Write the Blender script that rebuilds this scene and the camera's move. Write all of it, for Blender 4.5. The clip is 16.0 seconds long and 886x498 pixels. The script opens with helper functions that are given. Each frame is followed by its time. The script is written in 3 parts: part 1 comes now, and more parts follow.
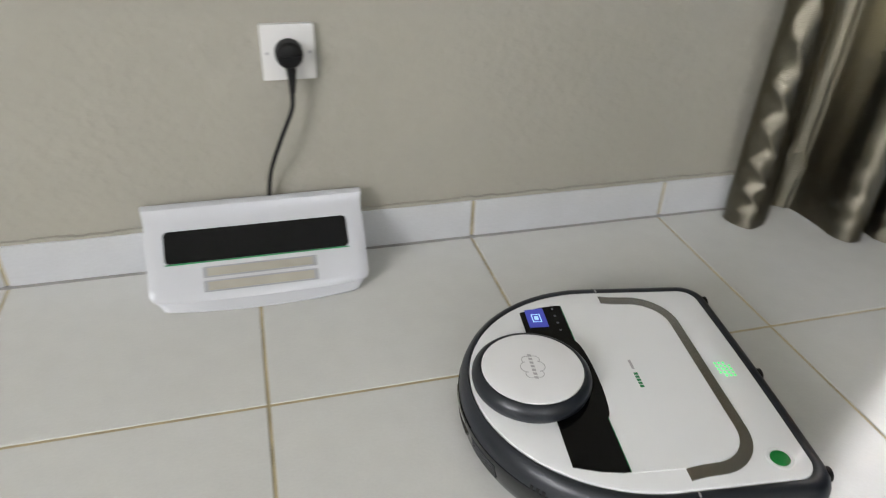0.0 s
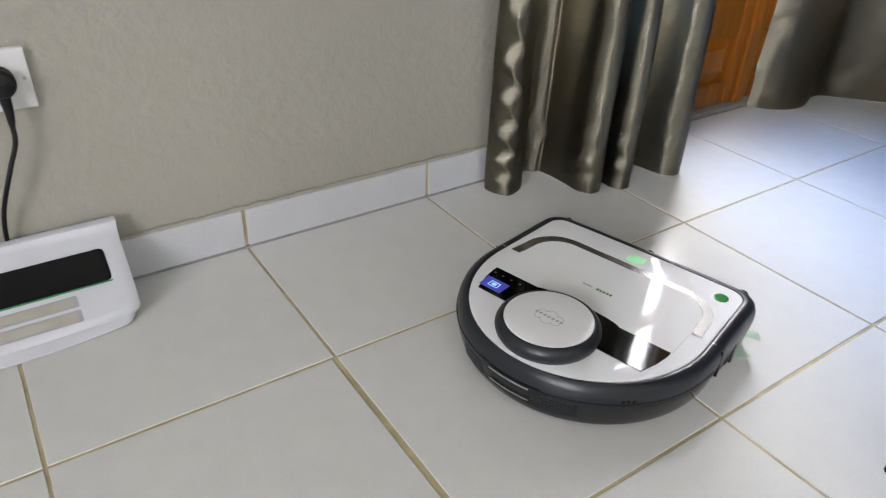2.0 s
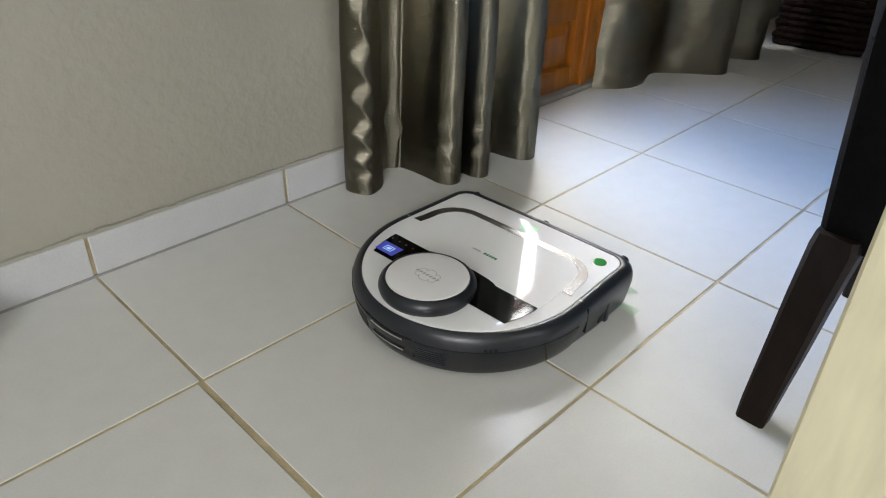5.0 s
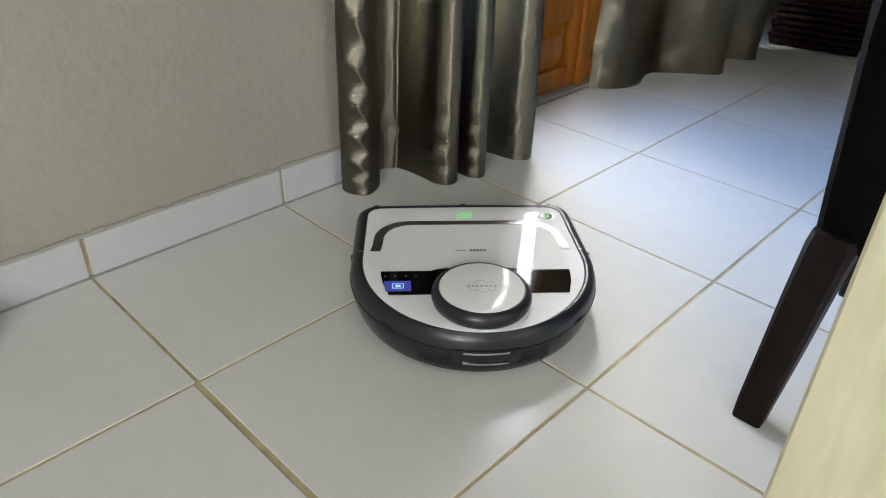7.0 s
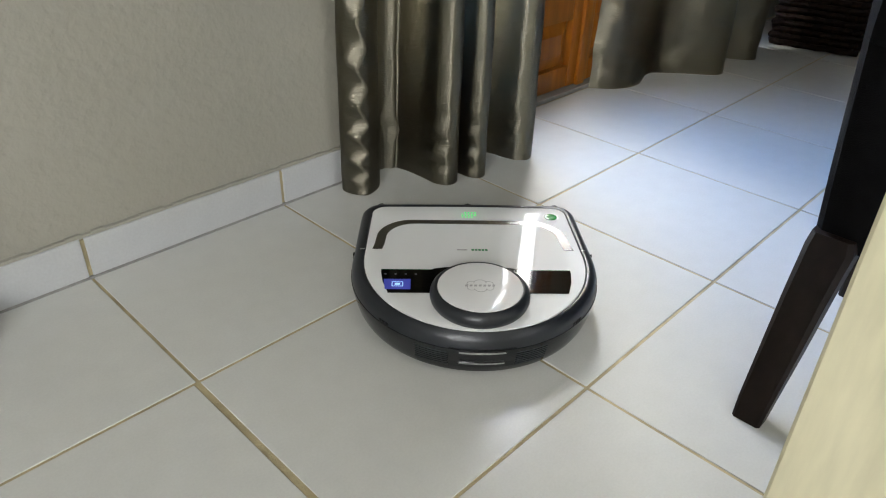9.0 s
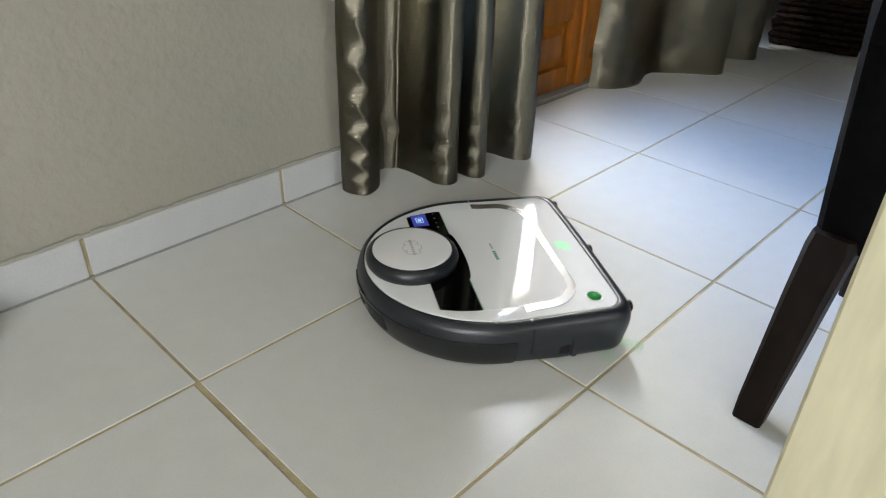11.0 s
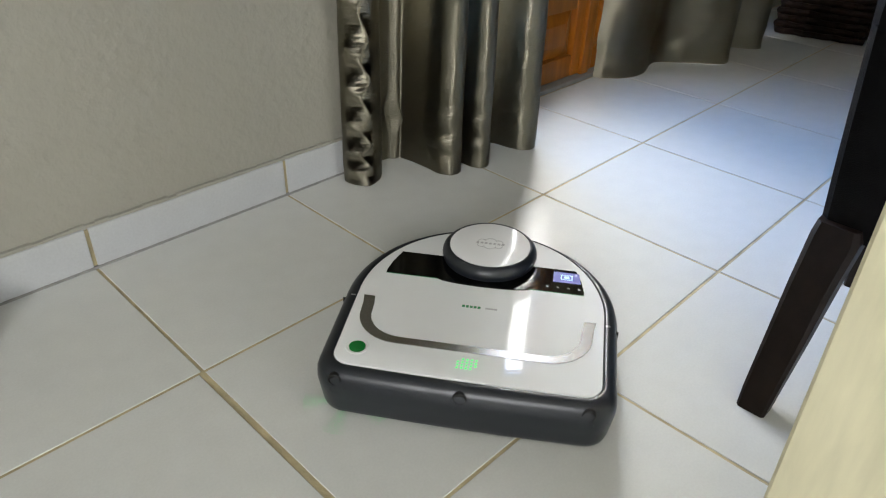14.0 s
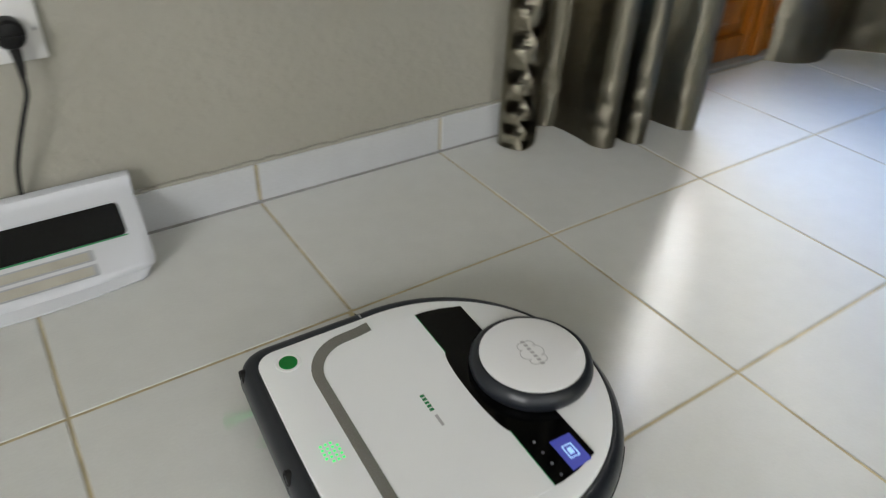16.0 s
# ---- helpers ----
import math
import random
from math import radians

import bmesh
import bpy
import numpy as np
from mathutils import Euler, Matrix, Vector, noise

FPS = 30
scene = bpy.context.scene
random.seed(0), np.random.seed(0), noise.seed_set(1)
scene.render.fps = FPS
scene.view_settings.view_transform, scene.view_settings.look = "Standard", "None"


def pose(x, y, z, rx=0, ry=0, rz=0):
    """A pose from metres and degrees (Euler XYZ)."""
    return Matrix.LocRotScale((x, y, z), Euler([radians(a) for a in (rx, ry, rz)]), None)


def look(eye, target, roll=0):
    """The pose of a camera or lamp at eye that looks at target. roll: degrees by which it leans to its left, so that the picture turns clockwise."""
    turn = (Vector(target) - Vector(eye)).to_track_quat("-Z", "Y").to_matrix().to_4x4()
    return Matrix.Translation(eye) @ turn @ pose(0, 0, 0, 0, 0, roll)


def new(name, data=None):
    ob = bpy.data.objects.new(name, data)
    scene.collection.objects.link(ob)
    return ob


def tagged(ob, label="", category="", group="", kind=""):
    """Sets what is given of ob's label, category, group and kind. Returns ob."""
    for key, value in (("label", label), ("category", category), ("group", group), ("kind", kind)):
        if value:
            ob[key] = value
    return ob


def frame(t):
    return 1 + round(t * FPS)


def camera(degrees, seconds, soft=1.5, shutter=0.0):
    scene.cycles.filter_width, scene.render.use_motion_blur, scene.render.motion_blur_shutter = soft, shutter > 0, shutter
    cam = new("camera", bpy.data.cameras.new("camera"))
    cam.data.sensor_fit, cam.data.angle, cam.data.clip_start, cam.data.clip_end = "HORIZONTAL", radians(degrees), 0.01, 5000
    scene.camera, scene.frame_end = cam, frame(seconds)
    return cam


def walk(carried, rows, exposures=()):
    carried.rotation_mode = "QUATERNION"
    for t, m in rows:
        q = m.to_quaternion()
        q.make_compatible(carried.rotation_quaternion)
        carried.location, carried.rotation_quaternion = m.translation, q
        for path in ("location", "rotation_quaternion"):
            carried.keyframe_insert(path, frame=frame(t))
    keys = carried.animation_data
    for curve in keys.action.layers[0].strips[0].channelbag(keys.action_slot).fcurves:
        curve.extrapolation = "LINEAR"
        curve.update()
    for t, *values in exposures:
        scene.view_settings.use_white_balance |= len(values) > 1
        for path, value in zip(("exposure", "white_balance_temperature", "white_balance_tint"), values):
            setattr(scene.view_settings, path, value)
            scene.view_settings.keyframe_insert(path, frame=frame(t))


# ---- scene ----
cam = camera(64.3, 16.0, soft=1.1, shutter=0.55)
PATH = [
    (0, (-0.3104, -0.6067, 0.5865), (0.1594, 1.0144, -0.4866), 2.32),
    (0.5, (-0.3097, -0.6116, 0.5891), (0.3925, 0.9239, -0.4830), 2.81),
    (1, (-0.2950, -0.6242, 0.5901), (0.5697, 0.8326, -0.4728), 2.45),
    (1.5, (-0.2909, -0.6271, 0.5919), (0.6479, 0.7842, -0.4697), 2.40),
    (2, (-0.2854, -0.6321, 0.5946), (0.6895, 0.7534, -0.4685), 2.28),
    (2.5, (-0.2798, -0.6382, 0.5986), (0.7551, 0.7019, -0.4659), 2.18),
    (3, (-0.2756, -0.6413, 0.5976), (0.7875, 0.6795, -0.4631), 2.08),
    (3.5, (-0.2735, -0.6416, 0.5985), (0.8488, 0.6292, -0.4625), 2.14),
    (4, (-0.2632, -0.6454, 0.5927), (0.9158, 0.5773, -0.4632), 1.94),
    (4.5, (-0.2604, -0.6456, 0.5934), (0.9585, 0.5356, -0.4644), 1.86),
    (6.6, (-0.2583, -0.6462, 0.5931), (0.9716, 0.5249, -0.4632), 1.85),
    (13.4, (-0.2583, -0.6462, 0.5931), (0.9716, 0.5249, -0.4632), 1.85),
    (14, (-0.2592, -0.6450, 0.5914), (0.9554, 0.5220, -0.4870), 1.68),
    (14.5, (-0.2583, -0.6451, 0.5897), (0.9334, 0.5210, -0.5148), 1.43),
    (15, (-0.2636, -0.6413, 0.5857), (0.8853, 0.5435, -0.5440), 1.53),
    (15.5, (-0.2729, -0.6350, 0.5872), (0.8124, 0.5860, -0.5667), 1.80),
    (16, (-0.2950, -0.6250, 0.5851), (0.6330, 0.7159, -0.5727), 2.08),
]
walk(cam, [(t, look(eye, target, roll)) for t, eye, target, roll in PATH],
     exposures=((0, 0.16, 6420, 12), (1, 0.14, 6300, 15), (3, 0.04, 6400, 14), (4.5, -0.03, 6530, 11), (7, -0.04, 6540, 9), (13.5, -0.04, 6520, 8), (14.5, -0.04, 6520, 8), (15, -0.05, 6500, 9), (15.5, -0.14, 6480, 9), (16, -0.15, 6480, 9)))

# ---- world and light ----
world = bpy.data.worlds.new("world")
scene.world = world
world.use_nodes = True
wn = world.node_tree.nodes
sky = wn.new("ShaderNodeTexSky")
sky.sky_type = "NISHITA"
sky.sun_disc = False
sky.sun_elevation, sky.sun_rotation = radians(50), radians(200)
wn["Background"].inputs[1].default_value = 0.12
world.node_tree.links.new(sky.outputs[0], wn["Background"].inputs[0])


def area_lamp(name, m, w, h, watts, colour):
    d = bpy.data.lights.new(name, "AREA")
    d.shape, d.size, d.size_y, d.energy, d.color = "RECTANGLE", w, h, watts, colour
    ob = new(name, d)
    ob.matrix_world = m
    return ob


# daylight through the glazed door and the west window; south lamp added as fill
area_lamp("sunlit_daylight", look((1.45, 0.62, 0.86), (1.15, -1.0, 0.30)), 0.50, 1.0, 82, (1.0, 0.985, 0.96))
area_lamp("sky_daylight", look((1.02, 0.60, 0.85), (1.18, -0.7, 0.1)), 0.38, 1.0, 21, (0.26, 0.48, 1.0))
area_lamp("west_daylight", look((-4.06, -2.90, 1.785), (0.4, 0.0, 0.0)), 1.78, 1.25, 135, (0.98, 0.985, 1.0))
area_lamp("south_fill", look((0.05, -4.26, 1.785), (0.3, 0.0, 0.0)), 1.28, 1.25, 24, (0.98, 0.985, 1.0))

# ---- materials ----


def mat(name, colour, rough=0.5, metal=0.0, spec=0.5, coat=0.0, var=0.08, scale=8.0, bump=0.0, bump_scale=200.0, stretch=(1, 1, 1), rough_var=0.0, per_object=0.0, depth=0.002, speck=0.0, speck_scale=350.0):
    m = bpy.data.materials.new(name)
    m.use_nodes = True
    nt = m.node_tree
    n, l = nt.nodes, nt.links
    b = n["Principled BSDF"]
    b.inputs["Roughness"].default_value = rough
    b.inputs["Metallic"].default_value = metal
    b.inputs["Specular IOR Level"].default_value = spec
    b.inputs["Coat Weight"].default_value = coat
    b.inputs["Coat Roughness"].default_value = 0.04
    tc = n.new("ShaderNodeTexCoord")
    mp = n.new("ShaderNodeMapping")
    mp.inputs["Scale"].default_value = stretch
    l.new(tc.outputs["Object"], mp.inputs[0])
    big = n.new("ShaderNodeTexNoise")
    big.inputs["Scale"].default_value = scale
    big.inputs["Detail"].default_value = 6
    l.new(mp.outputs[0], big.inputs["Vector"])
    ramp = n.new("ShaderNodeValToRGB")
    ramp.color_ramp.elements[0].position, ramp.color_ramp.elements[1].position = 0.3, 0.7
    for e, k in zip(ramp.color_ramp.elements, (1 - var, 1 + var)):
        e.color = (*[min(1, c * k) for c in colour], 1)
    l.new(big.outputs[0], ramp.inputs[0])
    out = ramp.outputs[0]
    if speck:
        dots = n.new("ShaderNodeTexNoise")
        dots.inputs["Scale"].default_value, dots.inputs["Detail"].default_value = speck_scale, 3
        l.new(mp.outputs[0], dots.inputs["Vector"])
        sm = n.new("ShaderNodeMapRange")
        sm.inputs["From Min"].default_value, sm.inputs["From Max"].default_value = 0.35, 0.65
        sm.inputs["To Min"].default_value, sm.inputs["To Max"].default_value = 1 - speck, 1 + speck
        l.new(dots.outputs[0], sm.inputs[0])
        sv = n.new("ShaderNodeHueSaturation")
        l.new(sm.outputs[0], sv.inputs["Value"])
        l.new(out, sv.inputs["Color"])
        out = sv.outputs[0]
    if per_object:
        oi = n.new("ShaderNodeObjectInfo")
        hs = n.new("ShaderNodeHueSaturation")
        mr = n.new("ShaderNodeMapRange")
        mr.inputs["To Min"].default_value, mr.inputs["To Max"].default_value = 1 - per_object, 1 + per_object
        l.new(oi.outputs["Random"], mr.inputs[0])
        l.new(mr.outputs[0], hs.inputs["Value"])
        l.new(out, hs.inputs["Color"])
        out = hs.outputs[0]
    l.new(out, b.inputs["Base Color"])
    if rough_var:
        mr = n.new("ShaderNodeMapRange")
        mr.inputs["To Min"].default_value, mr.inputs["To Max"].default_value = rough - rough_var, rough + rough_var
        l.new(big.outputs[0], mr.inputs[0])
        l.new(mr.outputs[0], b.inputs["Roughness"])
    if bump:
        fine = n.new("ShaderNodeTexNoise")
        fine.inputs["Scale"].default_value = bump_scale
        fine.inputs["Detail"].default_value = 4
        l.new(mp.outputs[0], fine.inputs["Vector"])
        bp = n.new("ShaderNodeBump")
        bp.inputs["Strength"].default_value = bump
        bp.inputs["Distance"].default_value = depth
        l.new(fine.outputs[0], bp.inputs["Height"])
        l.new(bp.outputs[0], b.inputs["Normal"])
    return m


def glow(name, colour, strength):
    m = bpy.data.materials.new(name)
    m.use_nodes = True
    b = m.node_tree.nodes["Principled BSDF"]
    b.inputs["Base Color"].default_value = (*[c * 0.3 for c in colour], 1)
    b.inputs["Emission Color"].default_value = (*colour, 1)
    b.inputs["Emission Strength"].default_value = strength
    return m


M_TILE = mat("glazed_tile", (0.585, 0.588, 0.558), 0.20, spec=0.5, var=0.02, scale=30, bump=0.02, bump_scale=60, rough_var=0.03, per_object=0.02, speck=0.02)
M_GROUT = mat("grout", (0.40, 0.335, 0.20), 0.9, var=0.25, scale=25, bump=0.5, bump_scale=300)
M_SKIRT = mat("skirting_tile", (0.49, 0.50, 0.505), 0.35, var=0.03, scale=20, bump=0.05, bump_scale=80, per_object=0.02, speck=0.03, speck_scale=260)
M_PLASTER = mat("painted_plaster", (0.330, 0.316, 0.266), 0.75, spec=0.3, var=0.02, scale=5, bump=0.65, bump_scale=75, depth=0.0032, speck=0.01, speck_scale=120)
M_PAINT = mat("white_paint", (0.82, 0.82, 0.80), 0.7, var=0.03, scale=4)
M_WOOD = mat("varnished_wood", (0.28, 0.088, 0.006), 0.3, coat=0.3, var=0.3, scale=6, stretch=(8, 8, 0.8), bump=0.08, bump_scale=90)
M_CHAIR = mat("dark_stained_wood", (0.012, 0.007, 0.0055), 0.5, spec=0.18, var=0.25, scale=10, stretch=(6, 6, 0.7), bump=0.1, bump_scale=120)
M_FABRIC = mat("black_fabric", (0.005, 0.005, 0.006), 0.9, spec=0.08, var=0.2, scale=40, bump=0.6, bump_scale=700)
M_PALE = mat("pale_wood", (0.62, 0.58, 0.40), 0.6, var=0.1, scale=14, stretch=(5, 5, 0.8), bump=0.1, bump_scale=60)
M_WICKER = mat("dark_wicker", (0.014, 0.006, 0.003), 0.6, spec=0.15, var=0.4, scale=60, bump=0.3, bump_scale=200)
M_WHITE = mat("white_plastic", (0.50, 0.51, 0.525), 0.24, var=0.01, scale=6)
M_SOCKET = mat("socket_plastic", (0.62, 0.615, 0.595), 0.4, var=0.02, scale=30)
M_BLACK = mat("black_rubber", (0.005, 0.005, 0.005), 0.5, spec=0.3, var=0.1, scale=50)
M_WINDOW = mat("black_gloss", (0.002, 0.002, 0.002), 0.06, spec=0.2, var=0.1, scale=9)
M_DECK = mat("glossy_white_shell", (0.80, 0.81, 0.81), 0.04, spec=0.55, var=0.008, scale=8)
M_CAP = mat("satin_white_shell", (0.78, 0.78, 0.78), 0.06, var=0.008, scale=8)
M_BODY = mat("anthracite_plastic", (0.012, 0.0145, 0.019), 0.34, var=0.06, scale=30, bump=0.05, bump_scale=900)
M_BODY_GLOSS = mat("anthracite_gloss", (0.008, 0.009, 0.011), 0.12, var=0.05, scale=30)
M_STRIPE = mat("brushed_metal", (0.42, 0.42, 0.42), 0.22, metal=1.0, var=0.05, scale=60, stretch=(1, 12, 1))
M_CONTACT = mat("contact_metal", (0.36, 0.34, 0.28), 0.35, metal=0.3, var=0.06, scale=30)
M_SURROUND = mat("contact_surround", (0.30, 0.305, 0.31), 0.4, var=0.03, scale=20)
M_CHROME = mat("steel", (0.6, 0.6, 0.6), 0.2, metal=1.0, var=0.03)
M_GREEN = mat("green_button", (0.0, 0.16, 0.02), 0.15, var=0.03)
M_GREENLINE = mat("green_trim", (0.0, 0.18, 0.05), 0.3, var=0.03)
M_GREY = mat("grey_print", (0.38, 0.38, 0.38), 0.3, var=0.03)
M_BRISTLE = mat("green_bristle", (0.40, 0.62, 0.42), 0.6, var=0.1)
M_LED = glow("green_led", (0.06, 1.0, 0.22), 1.1)
M_SCREEN = glow("screen_blue", (0.08, 0.10, 0.62), 0.36)
M_ICON = glow("screen_icon", (0.42, 0.68, 1.0), 0.95)
M_DOT = mat("key_print", (0.13, 0.135, 0.15), 0.25, var=0.02)


def satin():
    m = mat("satin_curtain", (0.30, 0.276, 0.212), 0.39, metal=1.0, var=0.07, scale=3)
    nt = m.node_tree
    n, l = nt.nodes, nt.links
    b = n["Principled BSDF"]
    tc = n.new("ShaderNodeTexCoord")
    mp = n.new("ShaderNodeMapping")
    mp.inputs["Scale"].default_value = (90, 90, 1100)
    l.new(tc.outputs["Object"], mp.inputs[0])
    no = n.new("ShaderNodeTexNoise")
    no.inputs["Scale"].default_value = 1.0
    l.new(mp.outputs[0], no.inputs["Vector"])
    bp = n.new("ShaderNodeBump")
    bp.inputs["Strength"].default_value, bp.inputs["Distance"].default_value = 0.8, 0.0010
    l.new(no.outputs[0], bp.inputs["Height"])
    l.new(bp.outputs[0], b.inputs["Normal"])
    tg = n.new("ShaderNodeCombineXYZ")
    tg.inputs[2].default_value = 1.0
    l.new(tg.outputs[0], b.inputs["Tangent"])
    b.inputs["Anisotropic"].default_value, b.inputs["Anisotropic Rotation"].default_value = 0.78, 0.0
    return m


M_CURTAIN = satin()


def glass():
    m = bpy.data.materials.new("window_glass")
    m.use_nodes = True
    b = m.node_tree.nodes["Principled BSDF"]
    b.inputs["Roughness"].default_value = 0.0
    b.inputs["Transmission Weight"].default_value = 1.0
    b.inputs["IOR"].default_value = 1.1
    return m


M_GLASS = glass()

# ---- mesh helpers ----


def finish(bm, name, material, smooth=True, angle=35):
    bmesh.ops.recalc_face_normals(bm, faces=bm.faces)
    me = bpy.data.meshes.new(name)
    bm.to_mesh(me)
    bm.free()
    me.materials.append(material)
    if smooth:
        me.polygons.foreach_set("use_smooth", [True] * len(me.polygons))
        me.set_sharp_from_angle(angle=radians(angle))
    return me


def part(name, bm, material, parent=None, label="", m=None, smooth=True, angle=22):
    ob = new(name, finish(bm, name, material, smooth, angle))
    if parent is not None:
        ob.parent = parent
    if m is not None:
        ob.matrix_basis = m
    if label:
        ob["label"] = label
    return ob


def thing(name, m, label, category, group="", kind=""):
    ob = new(name)
    ob.empty_display_size = 0.05
    ob.matrix_basis = m
    return tagged(ob, label, category, group, kind)


def box(lo, hi, bevel=0.0, segments=2, bm=None):
    one = bmesh.new()
    bmesh.ops.create_cube(one, size=1)
    for v in one.verts:
        v.co = Vector([lo[i] + (v.co[i] + 0.5) * (hi[i] - lo[i]) for i in range(3)])
    if bevel:
        bmesh.ops.bevel(one, geom=one.edges[:], offset=bevel, segments=segments, profile=0.6, affect="EDGES")
    if bm is None:
        return one
    me = bpy.data.meshes.new("tmp")
    one.to_mesh(me)
    one.free()
    bm.from_mesh(me)
    bpy.data.meshes.remove(me)
    return bm


def loft(rings, cap_ends=True, closed=True):
    """A skin over rings of equally many points."""
    bm = bmesh.new()
    vs = [[bm.verts.new(p) for p in r] for r in rings]
    n = len(rings[0])
    for a, b in zip(vs, vs[1:]):
        for i in range(n if closed else n - 1):
            bm.faces.new((a[i], a[(i + 1) % n], b[(i + 1) % n], b[i]))
    if cap_ends and closed:
        bm.faces.new(vs[0])
        bm.faces.new(vs[-1][::-1])
    return bm


def disc_rings(profile, n=48, cx=0.0, cy=0.0):
    return [[(cx + r * math.cos(2 * math.pi * i / n), cy + r * math.sin(2 * math.pi * i / n), z) for i in range(n)] for r, z in profile]


def tube(points, radius, n=10, name="tube"):
    """A round cable through smooth points."""
    pts = [Vector(p) for p in points]
    fine = []
    for i in range(len(pts) - 1):
        p0, p1, p2, p3 = pts[max(i - 1, 0)], pts[i], pts[i + 1], pts[min(i + 2, len(pts) - 1)]
        for k in range(8):
            s = k / 8
            fine.append(0.5 * ((2 * p1) + (p2 - p0) * s + (2 * p0 - 5 * p1 + 4 * p2 - p3) * s * s + (3 * p1 - p0 - 3 * p2 + p3) * s ** 3))
    fine.append(pts[-1])
    rings = []
    for i, p in enumerate(fine):
        d = (fine[min(i + 1, len(fine) - 1)] - fine[max(i - 1, 0)]).normalized()
        a = d.cross(Vector((0, 1, 0.01))).normalized()
        b = d.cross(a)
        r = radius(i / (len(fine) - 1)) if callable(radius) else radius
        rings.append([p + r * (math.cos(2 * math.pi * k / n) * a + math.sin(2 * math.pi * k / n) * b) for k in range(n)])
    return loft(rings)


def prism(outline, z0, z1, bevel=0.0, segments=2):
    """A plate with a given outline, its upper edge rounded."""
    bm = bmesh.new()
    low = [bm.verts.new((x, y, z0)) for x, y in outline]
    face = bm.faces.new(low)
    top = bmesh.ops.extrude_face_region(bm, geom=[face])
    vs = [g for g in top["geom"] if isinstance(g, bmesh.types.BMVert)]
    for v in vs:
        v.co.z = z1
    if bevel:
        es = [e for e in bm.edges if all(v.co.z == z1 for v in e.verts)]
        bmesh.ops.bevel(bm, geom=es, offset=bevel, segments=segments, profile=0.5, affect="EDGES")
    return bm


# ---- room ----
T = 0.333            # pitch of the floor tiles
WALL = 0.312         # face of the plaster
SKIRT = 0.303        # face of the skirting tiles
X0, X1, Y0, YE, H = -4.0, 4.4, -4.2, -4.6, 2.5   # YE: the deeper room beyond the added partition
XP = 0.80            # added partition, out of view, shades the deeper room
D0, D1, DH = 0.64, 1.83, 2.12   # door opening


def wall(name, *boxes, material=M_PLASTER):
    bm = bmesh.new()
    for lo, hi in boxes:
        box(lo, hi, bm=bm)
    ob = part(name, bm, material, smooth=False)
    return tagged(ob, "beige roughly painted plaster wall", "wall", kind="structure")


wall("wall_north", ((X0, WALL, 0), (D0, WALL + 0.2, H)), ((D1, WALL, 0), (X1, WALL + 0.2, H)), ((D0, WALL, DH), (D1, WALL + 0.2, H)))
WY0, WY1, WZ0, WZ1 = -3.80, -2.00, 1.15, 2.42   # window opening of the west wall
WX0, WX1 = -0.60, 0.70   # and of the added south window, at the same height
wall("wall_south", ((X0 - 0.2, Y0 - 0.2, 0), (WX0, Y0, H)), ((WX1, Y0 - 0.2, 0), (XP, Y0, H)), ((WX0, Y0 - 0.2, 0), (WX1, Y0, WZ0)), ((WX0, Y0 - 0.2, WZ1), (WX1, Y0, H)))
wall("wall_west", ((X0 - 0.2, Y0, 0), (X0, WY0, H)), ((X0 - 0.2, WY1, 0), (X0, WALL + 0.2, H)), ((X0 - 0.2, WY0, 0), (X0, WY1, WZ0)), ((X0 - 0.2, WY0, WZ1), (X0, WY1, H)))
wall("wall_east", ((X1, YE - 0.2, 0), (X1 + 0.2, WALL + 0.2, H)))
# unseen wall added to keep window light off the right curtain and basket
wall("wall_light_block", ((XP, YE - 0.2, 0), (XP + 0.12, -0.85, H)))
wall("wall_far", ((XP + 0.12, YE - 0.2, 0), (X1, YE, H)))
ceil = part("ceiling", box((X0 - 0.2, YE - 0.2, H), (X1 + 0.2, WALL + 0.2, H + 0.15)), M_PAINT, smooth=False)
tagged(ceil, "plain white painted ceiling", "ceiling", kind="structure")
slab = part("floor", box((X0 - 0.2, YE - 0.2, -0.15), (X1 + 0.2, WALL + 0.2, -0.0012)), M_GROUT, smooth=False)
tagged(slab, "off-white glazed floor tiles with yellowish grout", "floor", kind="structure")
ground = part("ground", box((-40, WALL + 0.2, -0.4), (40, 60, -0.16)), M_GROUT, smooth=False)
tagged(ground, "bare ground outside the door", "ground", kind="structure")

# ---- glazed door ----
M_STONE = mat("grey_sill", (0.22, 0.21, 0.19), 0.6, var=0.1, scale=30)
sill = part("threshold", box((D0, WALL - 0.004, 0.0), (D1, WALL + 0.2, 0.012), 0.003), M_STONE)
tagged(sill, "grey stone door threshold", "threshold", kind="structure")


